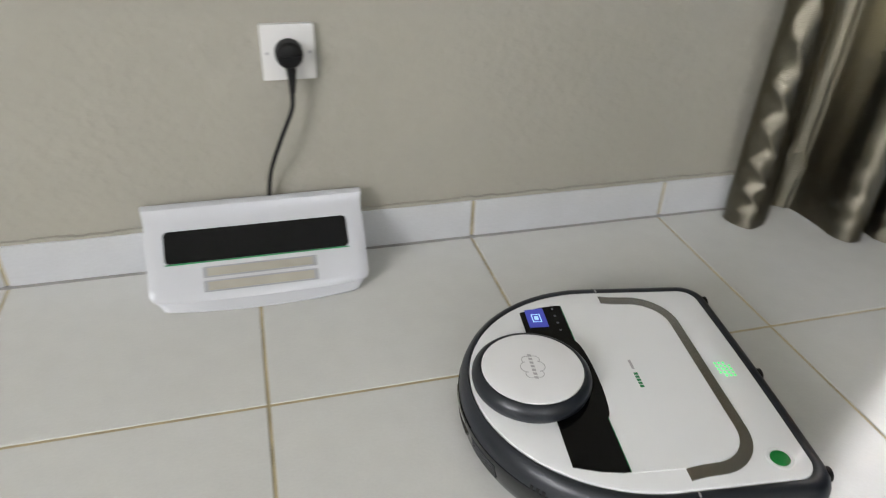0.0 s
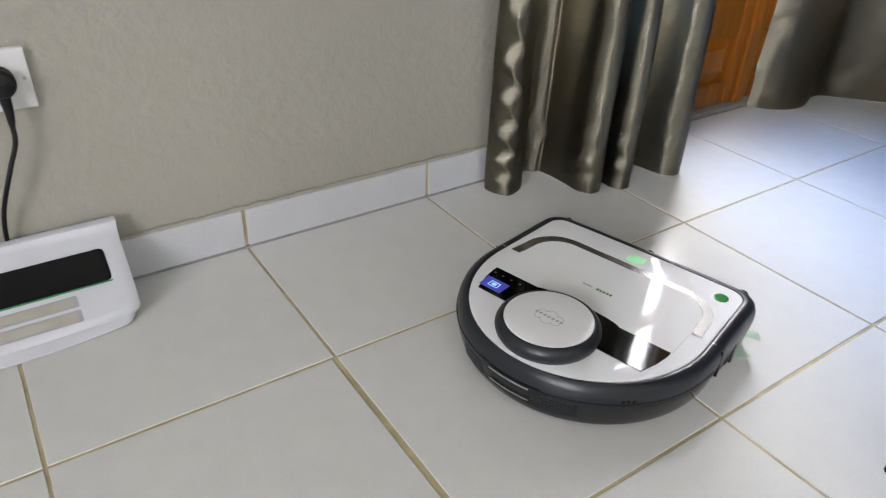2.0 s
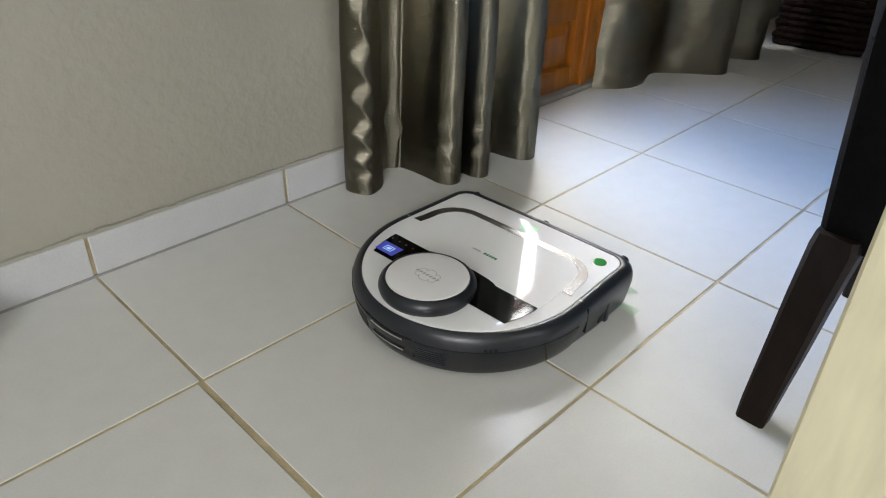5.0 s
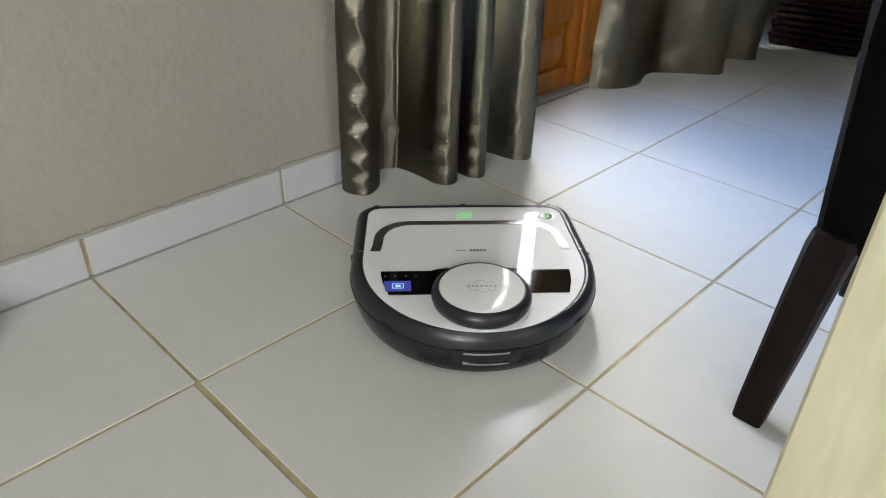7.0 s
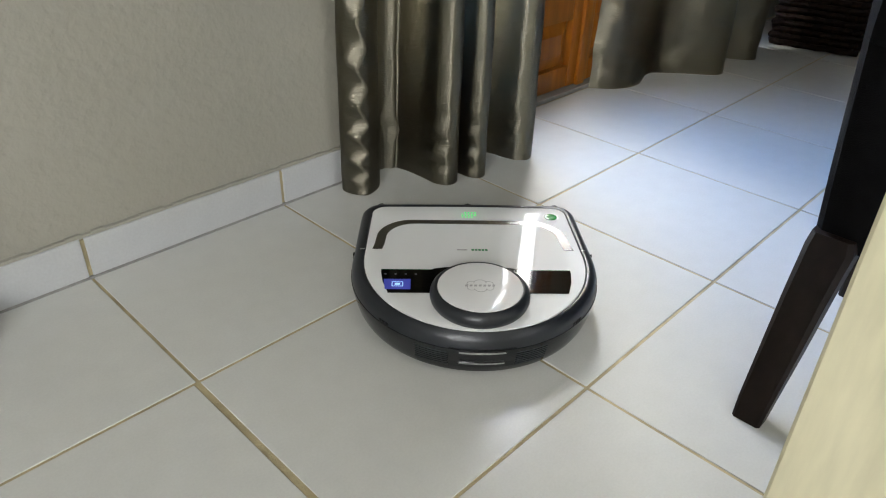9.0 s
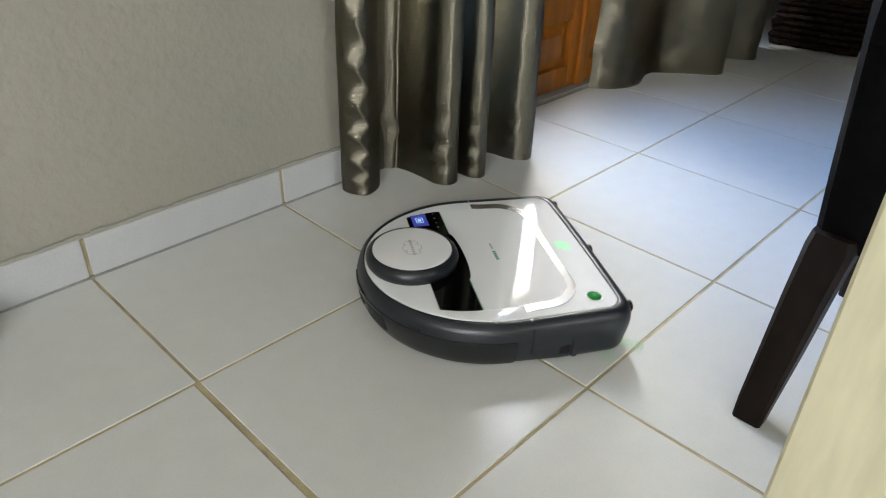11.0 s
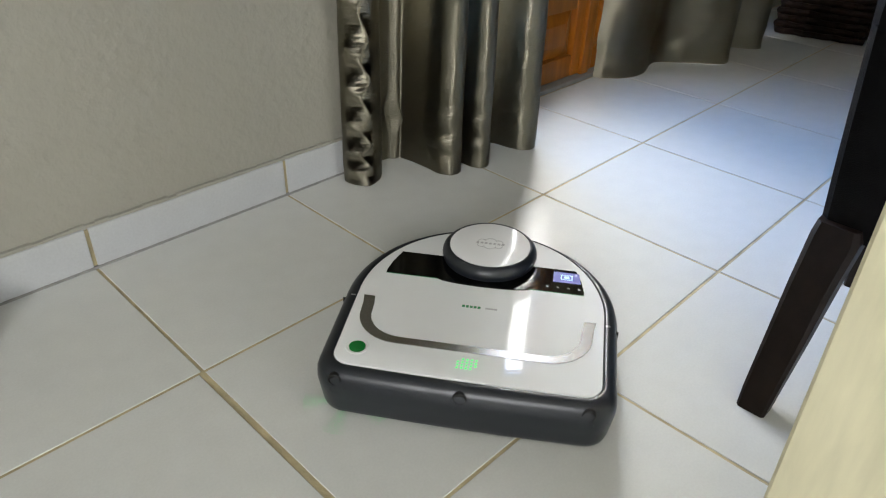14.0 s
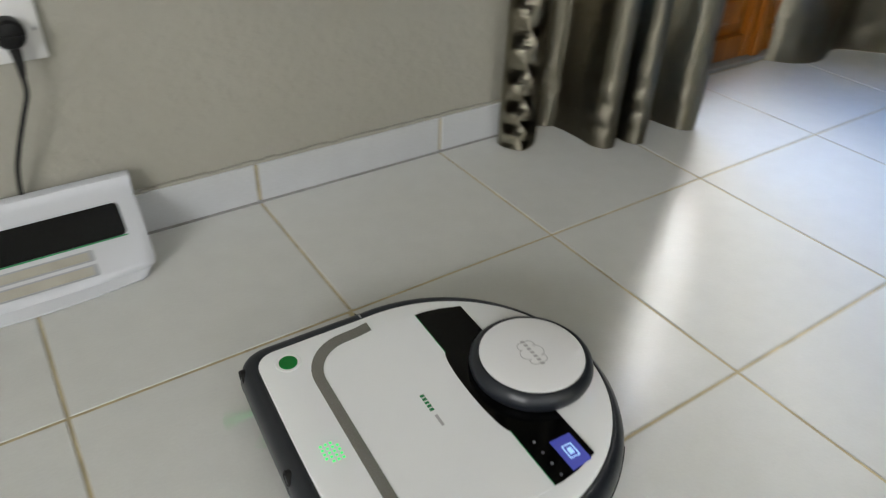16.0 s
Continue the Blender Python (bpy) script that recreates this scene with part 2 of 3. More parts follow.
def door_leaf(name, x0, x1):
    leaf = thing(name, pose(x0, 0.326, 0), "closed varnished orange-brown wooden glazed door leaf", "door", "glazed door leaves", "structure")
    w, st, d = x1 - x0, 0.042, 0.045
    z0, zp0, zp1, zg0, zg1, z1 = 0.014, 0.068, 0.178, 0.36, 1.98, 2.08
    for a in (0, w - st):
        part("stile", box((a, 0, z0), (a + st, d, z1), 0.004), M_WOOD, leaf)
    for lo, hi in ((z0, zp0), (zp1, zg0), (zg1, z1)):
        part("rail", box((st + 0.001, 0.002, lo), (w - st - 0.001, d - 0.002, hi), 0.004), M_WOOD, leaf)
    rings = []
    for inset, y in ((0.0, 0.03), (0.0, 0.018), (0.012, 0.014), (0.03, 0.006), (0.034, 0.006)):
        a, b, c, e = st + inset, w - st - inset, zp0 + inset, zp1 - inset
        rings.append([(a, y, c), (b, y, c), (b, y, e), (a, y, e)])
    part("panel", loft(rings), M_WOOD, leaf, angle=20)
    bars = [zg0, 0.765, 1.17, 1.575, zg1]
    for z in bars[1:-1]:
        part("glazing_bar", box((st, 0.008, z - 0.014), (w - st, d - 0.008, z + 0.014), 0.003), M_WOOD, leaf)
    for a, b in zip(bars, bars[1:]):
        p = part("pane", box((st - 0.003, 0.02, a + 0.012), (w - st + 0.003, 0.024, b - 0.012)), M_GLASS, leaf, smooth=False)
        p.visible_shadow = False
    return leaf


door_leaf("door_1", 0.665, 1.232)
door_leaf("door_2", 1.236, 1.805)
fr = thing("door_frame", pose(0, 0, 0), "varnished orange-brown wooden door frame", "door frame", kind="structure")
for a, b in ((D0, 0.662), (1.808, D1)):
    part("jamb", box((a, 0.32, 0.013), (b, 0.42, DH), 0.003), M_WOOD, fr)
part("head", box((0.663, 0.32, 2.085), (1.807, 0.42, DH), 0.003), M_WOOD, fr)
part("cover_strip", box((1.218, 0.314, 0.014), (1.25, 0.3255, 2.08), 0.004), M_WOOD, fr)

# ---- west window and added south window ----
def window(name, m, w, h):
    """A plain casement: its lower corner at the pose, running along x."""
    win = thing(name, m, "white framed window in the plaster wall, out of view", "window", kind="structure")
    for lo, hi in (((0, -0.03, 0), (0.06, 0.03, h)), ((w - 0.06, -0.03, 0), (w, 0.03, h)), ((0.06, -0.03, 0), (w - 0.06, 0.03, 0.06)), ((0.06, -0.03, h - 0.06), (w - 0.06, 0.03, h))):
        part("window_frame", box(lo, hi, 0.004), M_PAINT, win)
    p = part("pane", box((0.055, -0.003, 0.055), (w - 0.055, 0.003, h - 0.055)), M_GLASS, win, smooth=False)
    p.visible_shadow = False


window("window_1", pose(X0 - 0.032, WY0, WZ0, 0, 0, 90), WY1 - WY0, WZ1 - WZ0)
# unseen south window, added to give the fill lamp an opening
window("added_south_window", pose(WX0, Y0 - 0.032, WZ0), WX1 - WX0, WZ1 - WZ0)


# ---- curtains ----
def chaikin(line, times=2):
    """Corner cutting: rounds a plan line but leaves its facets flat."""
    for _ in range(times):
        out = [line[0]]
        for a, b in zip(line, line[1:]):
            out += [a * 0.82 + b * 0.18, a * 0.18 + b * 0.82]
        line = out + [line[-1]]
    return line


def zigzag(z, seed):
    """A crease running to and fro up the cloth, tighter towards the hem."""
    w = 6.25 * math.log(1 + 4.57 * max(z, 0)) + seed + 0.25 * noise.noise(Vector((seed, 2, z * 7)))
    return 2 / math.pi * math.asin(0.95 * math.sin(2 * math.pi * w))


def cloth(plan, top, hem, height, seed, spread, wrinkle, pivot=(0, 0, 0), lean=0.0, even=1.0):
    """Folded cloth hanging over a plan line, slightly spread with height, creased low down. A point may carry how far its crease runs."""
    pts = [Vector((p[0], p[1], 0)) for p in plan]
    crease = [p[2] if len(p) > 2 else 0.0 for p in plan]
    phase = [p[3] if len(p) > 3 else 0.0 for p in plan]
    fade_at = [p[4] if len(p) > 4 else 0.2 for p in plan]
    bulge = [p[5] if len(p) > 5 else 0.0 for p in plan]
    bm = bmesh.new()
    zs = [hem + (height - hem) * (k / 170) ** 1.9 for k in range(171)]
    x_mid = sum(p.x for p in pts) / len(pts)
    y_mid = sum(p.y for p in pts) / len(pts)
    rows = []
    for z in zs:
        g = min(1.0, z / 0.36)
        moved = []
        for p, c, f, e, w in zip(pts, crease, phase, fade_at, bulge):
            k = c * zigzag(z, f) / (1 + (z / e) ** 4) * min(1, z / 0.05) if c else 0.0
            k += w * math.exp(-((z - 0.095 + 0.8 * w) / 0.026) ** 2)
            moved.append(p + Vector((0.80, -0.60, 0)) * k)
        line = chaikin(moved, 2)
        row = []
        for p in line:
            q = Vector((x_mid + (p.x - x_mid) * (1 + spread * g), y_mid + (p.y - y_mid) * (1 - 0.25 * min(1, z / 1.5)), z))
            fade = 1 / (1 + (z / 0.5) ** 2)
            b = noise.noise(Vector((p.x * 30, p.y * 30 + seed, z * 38)))
            q.x += wrinkle * fade * (noise.noise(Vector((p.x * 14 + seed, p.y * 14, z * 16))) + 0.35 * b)
            q.y += wrinkle * fade * (noise.noise(Vector((p.x * 12, seed + 5, z * 14))) + 0.35 * b) + top * min(1, z / 2.2)
            k = min(1.0, max(0.0, (z - 0.28) / 0.45))
            q.x -= lean * k * k * (3 - 2 * k) * (1 - (1 - even) * (p.x - pts[0].x) / (pts[-1].x - pts[0].x))
            row.append(bm.verts.new(q - Vector(pivot)))
        rows.append(row)
    for r, s in zip(rows, rows[1:]):
        for i in range(len(r) - 1):
            bm.faces.new((r[i], r[i + 1], s[i + 1], s[i]))
    bmesh.ops.solidify(bm, geom=bm.faces[:], thickness=0.0022)
    return bm


left = thing("curtain", pose(0, 0, 0), "grey-brown satin curtain hanging in deep folds to the floor", "curtain", "curtains at the glazed door")
PIV = (0.52, 0.25, 2.2)
FOLD_PLAN = [(0.472, 0.298), (0.456, 0.293), (0.4430, 0.280), (0.4415, 0.266), (0.4470, 0.2480, 0.013, 0.0, 0.9), (0.4600, 0.2310, 0.012, 0.27, 0.9), (0.472, 0.2320), (0.4965, 0.2407), (0.519, 0.262), (0.532, 0.296)]
MAIN_PLAN = [(0.528, 0.297), (0.546, 0.297), (0.5600, 0.2960, 0.001, 0.3, 0.2, -0.010), (0.5690, 0.2835, 0.001, 0.3, 0.2, 0.014), (0.578, 0.2850), (0.5845, 0.260), (0.5860, 0.2157), (0.5840, 0.1830, 0.006, 0.1, 0.16), (0.5965, 0.1600, 0.005, 0.35, 0.16), (0.610, 0.1570), (0.6235, 0.161), (0.630, 0.178),
             (0.633, 0.225), (0.640, 0.255), (0.647, 0.225), (0.6502, 0.180), (0.6505, 0.1610, 0.005, 0.6, 0.15), (0.6602, 0.1436, 0.005, 0.85, 0.15), (0.674, 0.1415), (0.6855, 0.1461), (0.692, 0.165), (0.696, 0.22), (0.712, 0.268), (0.742, 0.260),
             (0.7660, 0.205), (0.7700, 0.172), (0.7766, 0.151, 0.005, 0.2, 0.25), (0.7910, 0.1362, 0.004, 0.45, 0.25), (0.803, 0.1335), (0.817, 0.1370), (0.829, 0.155), (0.836, 0.205), (0.842, 0.245)]
fold = part("leading_fold", cloth(FOLD_PLAN, -0.02, 0.001, 2.2, 3.0, 0.0, 0.002, PIV), M_CURTAIN, left, m=pose(*PIV), angle=80)
part("cloth", cloth(MAIN_PLAN, -0.02, 0.001, 2.2, 9.0, -0.035, 0.002, lean=0.024), M_CURTAIN, left, angle=80)
right = thing("curtain", pose(0, 0, 0), "dark grey satin curtain gathered against the light of the door", "curtain", "curtains at the glazed door")
part("cloth", cloth([(1.262, 0.306), (1.275, 0.285), (1.300, 0.255), (1.345, 0.236), (1.40, 0.235), (1.46, 0.262), (1.505, 0.262), (1.54, 0.225), (1.575, 0.175), (1.62, 0.130), (1.65, 0.128), (1.668, 0.17), (1.70, 0.225), (1.745, 0.235),
                     (1.785, 0.190), (1.82, 0.130), (1.85, 0.120), (1.87, 0.16), (1.88, 0.22)], -0.02, 0.001, 2.2, 17.0, 0.03, 0.006, lean=0.075, even=0.0), M_CURTAIN, right, angle=80)
rod = thing("curtain_rod", pose(0, 0.21, 2.2), "dark metal curtain rod above the door", "curtain rod")
part("rod", loft([[(x, 0.012 * math.cos(a), 0.012 * math.sin(a)) for a in [k * math.pi / 6 for k in range(12)]] for x in (0.3, 2.0)]), M_BLACK, rod)
for x in (0.42, 1.95):
    part("bracket", box((x - 0.01, 0.0, -0.03), (x + 0.01, 0.104, -0.012), 0.002), M_BLACK, rod)


# ---- wicker basket ----
def basket():
    b = thing("wicker_basket", pose(2.05, 0.17, 0, 0, 0, -79), "dark brown woven wicker storage basket", "basket")
    w, d, h = 0.24, 0.36, 0.36
    part("lining", box((0.012, 0.012, 0.004), (w - 0.012, d - 0.012, h - 0.02), 0.01), M_WICKER, b)
    rnd = random.Random(4)
    for k in range(18):
        z = 0.012 + k * 0.0195
        bm = bmesh.new()
        n = 44
        rings = []
        for i in range(n + 1):
            s = i / n * 2 * (w + d)
            x, y = (s, 0) if s < w else (w, s - w) if s < w + d else (2 * w + d - s, d) if s < 2 * w + d else (0, 2 * w + 2 * d - s)
            off = 0.004 * (1 if (i + k) % 2 else -1)
            nx, ny = (0, -1) if s < w else (1, 0) if s < w + d else (0, 1) if s < 2 * w + d else (-1, 0)
            c = Vector((x + nx * off, y + ny * off, z + rnd.uniform(-0.001, 0.001)))
            rings.append([c + Vector((nx * 0.007 * math.cos(a), ny * 0.007 * math.cos(a), 0.0095 * math.sin(a))) for a in [j * math.pi / 3 for j in range(6)]])
        part("strand", loft(rings), M_WICKER, b)
    part("rim", box((-0.012, -0.012, h - 0.02), (w + 0.012, d + 0.012, h + 0.004), 0.01), M_WICKER, b)


basket()


# ---- chair ----
def taper(points, bevel=0.003):
    """A square leg through rows of centre, half width along x and along y."""
    rings = []
    for (x, y, z), a, b in points:
        e = min(a, b) * 0.25
        rings.append([(x + sx * (a - ex), y + sy * (b - ey), z) for sx, sy, ex, ey in ((-1, -1, 0, e), (-1, -1, e, 0), (1, -1, e, 0), (1, -1, 0, e), (1, 1, 0, e), (1, 1, e, 0), (-1, 1, e, 0), (-1, 1, 0, e))])
    return loft(rings)


chair = thing("dining_chair", pose(0.43, -0.494, 0), "dark brown wooden chair with black fabric back and seat", "chair")
REAR = [((0, 0, 0.0), 0.012, 0.0165), ((0.014, 0.001, 0.02), 0.0145, 0.018), ((0.056, 0.003, 0.07), 0.019, 0.021), ((0.104, 0.006, 0.125), 0.024, 0.024), ((0.152, 0.008, 0.172), 0.029, 0.027), ((0.160, 0.010, 0.185), 0.026, 0.024)]
part("leg", taper(REAR), M_CHAIR, chair)
part("leg", taper(REAR), M_CHAIR, chair, m=pose(0, -0.36, 0))
FRONT = [((0.352, 0.004, 0.0), 0.013, 0.013), ((0.352, 0.004, 0.42), 0.02, 0.02)]
part("leg", taper(FRONT), M_CHAIR, chair)
part("leg", taper(FRONT), M_CHAIR, chair, m=pose(0, -0.36, 0))
part("seat", box((0.13, -0.40, 0.40), (0.39, 0.05, 0.48), 0.02, 3), M_FABRIC, chair)
bk = [((0.179, -0.195, 0.170), 0.034, 0.228), ((0.180, -0.183, 0.26), 0.034, 0.224), ((0.180, -0.162, 0.48), 0.034, 0.22), ((0.14, -0.15, 0.95), 0.026, 0.215)]
part("backrest", taper(bk), M_FABRIC, chair, "black woven fabric")

# ---- post near the camera ----
post = part("wooden_post", box((0.128, -0.715, 0), (0.258, -0.585, 0.74), 0.006, 3), M_PALE)
tagged(post, "pale cream painted wooden post standing on the tiles", "post")


# ---- socket, plug and cable ----
sock = thing("wall_socket", pose(-0.262, WALL, 0.309), "white square wall socket", "socket")
part("plate", box((-0.034, -0.009, -0.036), (0.034, 0.001, 0.036), 0.003), M_SOCKET, sock)
for x in (-0.027, 0.027):
    part("screw", loft([[(x + r * math.cos(k * math.pi / 6), y, r * math.sin(k * math.pi / 6)) for k in range(12)] for r, y in ((0.0022, -0.008), (0.0022, -0.0096), (0.0012, -0.0099))]), M_GREY, sock)
plug = thing("power_plug", pose(-0.262, WALL - 0.0092, 0.31), "black round plug in the socket with its cable", "plug")
part("head", loft([[(r * math.cos(k * math.pi / 16), y, r * math.sin(k * math.pi / 16)) for k in range(32)] for r, y in ((0.0175, 0.0), (0.0175, -0.012), (0.0168, -0.017), (0.014, -0.021), (0.008, -0.023))]), M_BLACK, plug)
part("ridge", box((-0.014, -0.0255, -0.002), (0.014, -0.0215, 0.001), 0.0008), M_BLACK, plug)
part("strain_relief", tube([(0, -0.012, -0.008), (0.001, -0.013, -0.022), (0.001, -0.014, -0.036), (0.0, -0.014, -0.05)], lambda s: 0.0075 - 0.004 * s), M_BLACK, plug)
part("cable", tube([(0.0, -0.014, -0.046), (-0.002, -0.015, -0.07), (-0.014, -0.016, -0.098), (-0.029, -0.014, -0.135), (-0.038, -0.008, -0.165), (-0.043, -0.002, -0.2), (-0.044, -0.001, -0.24), (-0.044, 0.004, -0.300)], 0.0029), M_BLACK, plug)


# ---- charging dock ----
def dock():
    d = thing("charging_dock", pose(-0.327, SKIRT - 0.001, 0), "white plastic charging dock with black window and two contact strips", "charging dock")
    W, n = 0.151, 40
    # profile from the back over the top and down the sloping face: depth, height, half width
    prof = [(0.0, 0.001, 0.143), (0.0, 0.107, 0.149), (-0.002, 0.110, 0.149), (-0.010, 0.110, 0.149), (-0.0135, 0.108, 0.149), (-0.017, 0.098, 0.1478), (-0.024, 0.091, 0.1475), (-0.060, 0.055, 0.147), (-0.086, 0.030, 0.146), (-0.094, 0.021, 0.1455), (-0.0975, 0.015, 0.143), (-0.098, 0.011, 0.139), (-0.103, 0.007, 0.134), (-0.108, 0.003, 0.130), (-0.108, 0.001, 0.129)]
    rings = []
    for y, z, hw in prof:
        k = max(0.0, (0.02 - z) / 0.02) * (1 if y < -0.02 else 0)
        ring = []
        for i in range(n + 1):
            u = -1 + 2 * i / n
            bow = 0.012 * k * (1 - u * u) - 0.006 * k
            e = 0.003 * (max(0, abs(u) - 0.94) / 0.06) ** 2 if y < -0.02 else 0
            ring.append((u * hw, y - bow + e, z))
        rings.append(ring)
    bm = loft(rings, closed=False)
    bm.verts.ensure_lookup_table()
    grid = [[bm.verts[k * (n + 1) + i] for i in range(n + 1)] for k in range(len(rings))]
    for i in (0, n):
        for k in range(1, len(rings) - 2):
            bm.faces.new((grid[0][i], grid[k][i], grid[k + 1][i]))
        bm.faces.new((grid[0][i], grid[-2][i], grid[-1][i]))
    for i in range(n):
        bm.faces.new((grid[0][i], grid[0][i + 1], grid[-1][i + 1], grid[-1][i]))
    part("housing", bm, M_WHITE, d, angle=30)

    def on_slope(x0, x1, s0, s1, lift, r=0.0):
        """A thin plate on the sloping face; s runs down it as a height."""
        a = []
        c = 1 / math.sqrt(2)
        for x, z in ((x0, s1), (x1, s1), (x1, s0), (x0, s0)):
            a.append((x, z))
        bm = bmesh.new()
        low = [bm.verts.new((x, z - 0.115 - 0.0005 + 0.0004, z)) for x, z in a]
        hi = [bm.verts.new((x, z - 0.115 - lift * c, z + lift * c)) for x, z in a]
        bm.faces.new(low), bm.faces.new(hi[::-1])
        for i in range(4):
            bm.faces.new((low[i], low[(i + 1) % 4], hi[(i + 1) % 4], hi[i]))
        if r:
            es = [e for e in bm.edges if abs((e.verts[0].co - e.verts[1].co).length - Vector((0, (lift - 0.0001) * c, lift * c)).length) < 0.002 and e.verts[0].co.z > 0.06 - 1]
            es = [e for e in es if {v in low for v in e.verts} == {True, False} and e.verts[0].co.z > (s0 + s1) / 2 - 0.02]
            bmesh.ops.bevel(bm, geom=es, offset=r, segments=4, profile=0.5, affect="EDGES")
        return bm

    part("window", on_slope(-0.123, 0.123, 0.0515, 0.083, 0.0009, 0.006), M_WINDOW, d, "glossy black infrared window")
    part("green_line", on_slope(-0.123, 0.123, 0.0500, 0.0512, 0.0010), M_GREENLINE, d)
    for s0, s1 in ((0.0365, 0.044), (0.0225, 0.0305)):
        part("contact_surround", on_slope(-0.076, 0.076, s0 - 0.0016, s1 + 0.0016, 0.0008, 0.002), M_SURROUND, d, "grey contact surround")
        part("contact_strip", on_slope(-0.070, 0.070, s0, s1, 0.0016), M_CONTACT, d, "bare metal contact strip")


dock()


# ---- robot vacuum ----
def outline(inset, n_back=40, n_corner=8):
    """The D-shaped plan: a round back, straight sides and a flat front with small corners."""
    w, front, r = 0.1705 - inset, 0.2625 - inset, max(0.012, 0.032 - inset * 0.6)
    pts = []
    for k in range(n_back + 1):
        a = math.pi + math.pi * k / n_back
        pts.append((w * math.cos(a), 0.1 + (w + 0.0045) * math.sin(a)))
    for k in range(1, 9):
        pts.append((w - 0.004 * k / 9, 0.1 + (front - r - 0.1) * k / 9))
    for k in range(n_corner + 1):
        a = math.pi / 2 * k / n_corner
        pts.append((w - 0.004 - r + r * math.cos(a), front - r + r * math.sin(a)))
    for k in range(1, 12):
        pts.append(((w - 0.004 - r) * (1 - 2 * k / 12), front + 0.002 * math.sin(math.pi * k / 12)))
    for k in range(n_corner + 1):
        a = math.pi / 2 + math.pi / 2 * k / n_corner
        pts.append((-(w - 0.004 - r) + r * math.cos(a), front - r + r * math.sin(a)))
    for k in range(1, 9):
        s = 1 - k / 9
        pts.append((-(w - 0.004 * s), 0.1 + (front - r - 0.1) * s))
    return pts


def ring_at(inset, z, tuck=0.0):
    """The plan, drawn in by inset, and by tuck more towards the round back."""
    out = []
    for x, y in outline(inset):
        k = min(1.0, max(0.0, (0.16 - y) / 0.06)) * tuck / 0.17
        out.append((x * (1 - max(k, 0.0)), 0.1 + (y - 0.1) * (1 - k) if y < 0.1 else y, z))
    return out


ZD = 0.067
robot = thing("robot_vacuum", pose(0, 0, 0), "white and anthracite robot vacuum with laser turret on the tiles", "robot vacuum")
body = part("body", loft([ring_at(*q) for q in ((0.040, 0.003), (0.008, 0.0033, 0.006), (0.0055, 0.006, 0.005), (0.004, 0.012, 0.004), (0.003, 0.020, 0.002), (0.0015, 0.030, 0.001), (0.0, 0.043), (0.0006, 0.053), (0.0032, 0.0605), (0.0072, 0.0648), (0.0115, 0.0666, -0.003), (0.0150, 0.0667, -0.006), (0.0168, 0.0660, -0.008), (0.0176, 0.0648, -0.008), (0.03, 0.0640))]), M_BODY, robot, "anthracite plastic lower body", angle=40)
part("deck", loft([ring_at(i, z, -0.008) for i, z in ((0.0176, 0.0640), (0.0180, 0.0660), (0.0187, 0.0667), (0.0200, ZD), (0.05, ZD))]), M_DECK, robot, "glossy white top shell", angle=25)


def u_strip(half0, half1, v0, front, w_side, w_front, r, z0, z1):
    """A flat U open towards the back."""
    outer, inner = [], []
    for k in range(11):
        a = math.pi / 2 * k / 10
        outer.append((half1 - r + r * math.cos(a), front - r + r * math.sin(a)))
        ri = r - w_front
        inner.append((half1 - w_side - ri + ri * math.cos(a), front - w_front - ri + ri * math.sin(a)))
    right_o = [(half0, v0), (half0 + (half1 - half0) * 0.7, v0 + (front - r - v0) * 0.5)] + outer
    right_i = [(half0 - w_side, v0), (half0 - w_side + (half1 - half0) * 0.7, v0 + (front - r - v0) * 0.5)] + inner
    out = right_o + [(-x, y) for x, y in reversed(right_o)]
    inn = right_i + [(-x, y) for x, y in reversed(right_i)]
    return loft([[(*a, z0) for a in out], [(*a, z1) for a in out], [(*a, z1) for a in inn], [(*a, z0) for a in inn], [(*a, z0) for a in out]], cap_ends=False, closed=False), inn


strip_bm, inner_line = u_strip(0.1425, 0.1385, 0.119, 0.2015, 0.0138, 0.0112, 0.053, ZD + 0.0001, ZD + 0.0010)
part("trim_strip", strip_bm, M_STRIPE, robot, "curved brushed metal trim", angle=25)
lid_line = [(0.1285, 0.0665)] + [(x - 0.0006 if x > 0 else x + 0.0006, y - 0.0006) for x, y in inner_line] + [(-0.1285, 0.0665)]
lid = part("dust_bin_lid", prism(lid_line, ZD + 0.0001, ZD + 0.0009, 0.0005), M_DECK, robot, "glossy white lid", angle=25)


def bar(u0, u1, v0, v1, z0, z1, slant=0.0):
    return prism([(u0, v0), (u1, v0), (u1 + slant, v1), (u0 + slant, v1)], z0, z1)


ZL = ZD + 0.0009
# unread product marks: plain bars
for u, w in ((-0.003, 0.0035), (0.0018, 0.0035), (0.0066, 0.0035), (0.0114, 0.0035), (0.0162, 0.0035)):
    part("mark", bar(u, u + w, 0.1150, 0.1195, ZL, ZL + 0.0002), M_GREENLINE, lid, "green printed mark")
part("mark", bar(-0.0235, -0.009, 0.1157, 0.1187, ZL, ZL + 0.0002), M_GREY, lid, "pale grey printed mark")

panel_line = [(-0.1275, 0.0655), (-0.1275, 0.058), (-0.1245, 0.038), (-0.117, 0.0130), (0.117, 0.0130), (0.1245, 0.038), (0.1275, 0.058), (0.1275, 0.0655)]
panel_line += [(0.060 * math.cos(math.pi * k / 12), 0.0655 + 0.0085 * math.sin(math.pi * k / 12)) for k in range(13)]
panel = part("control_panel", prism(panel_line, ZD + 0.0002, ZD + 0.0013, 0.0003), M_WINDOW, robot, "glossy black control panel", angle=25)
part("green_edge", bar(-0.1275, 0.1275, 0.0657, 0.0665, ZD + 0.0002, ZD + 0.0012), M_GREENLINE, panel)
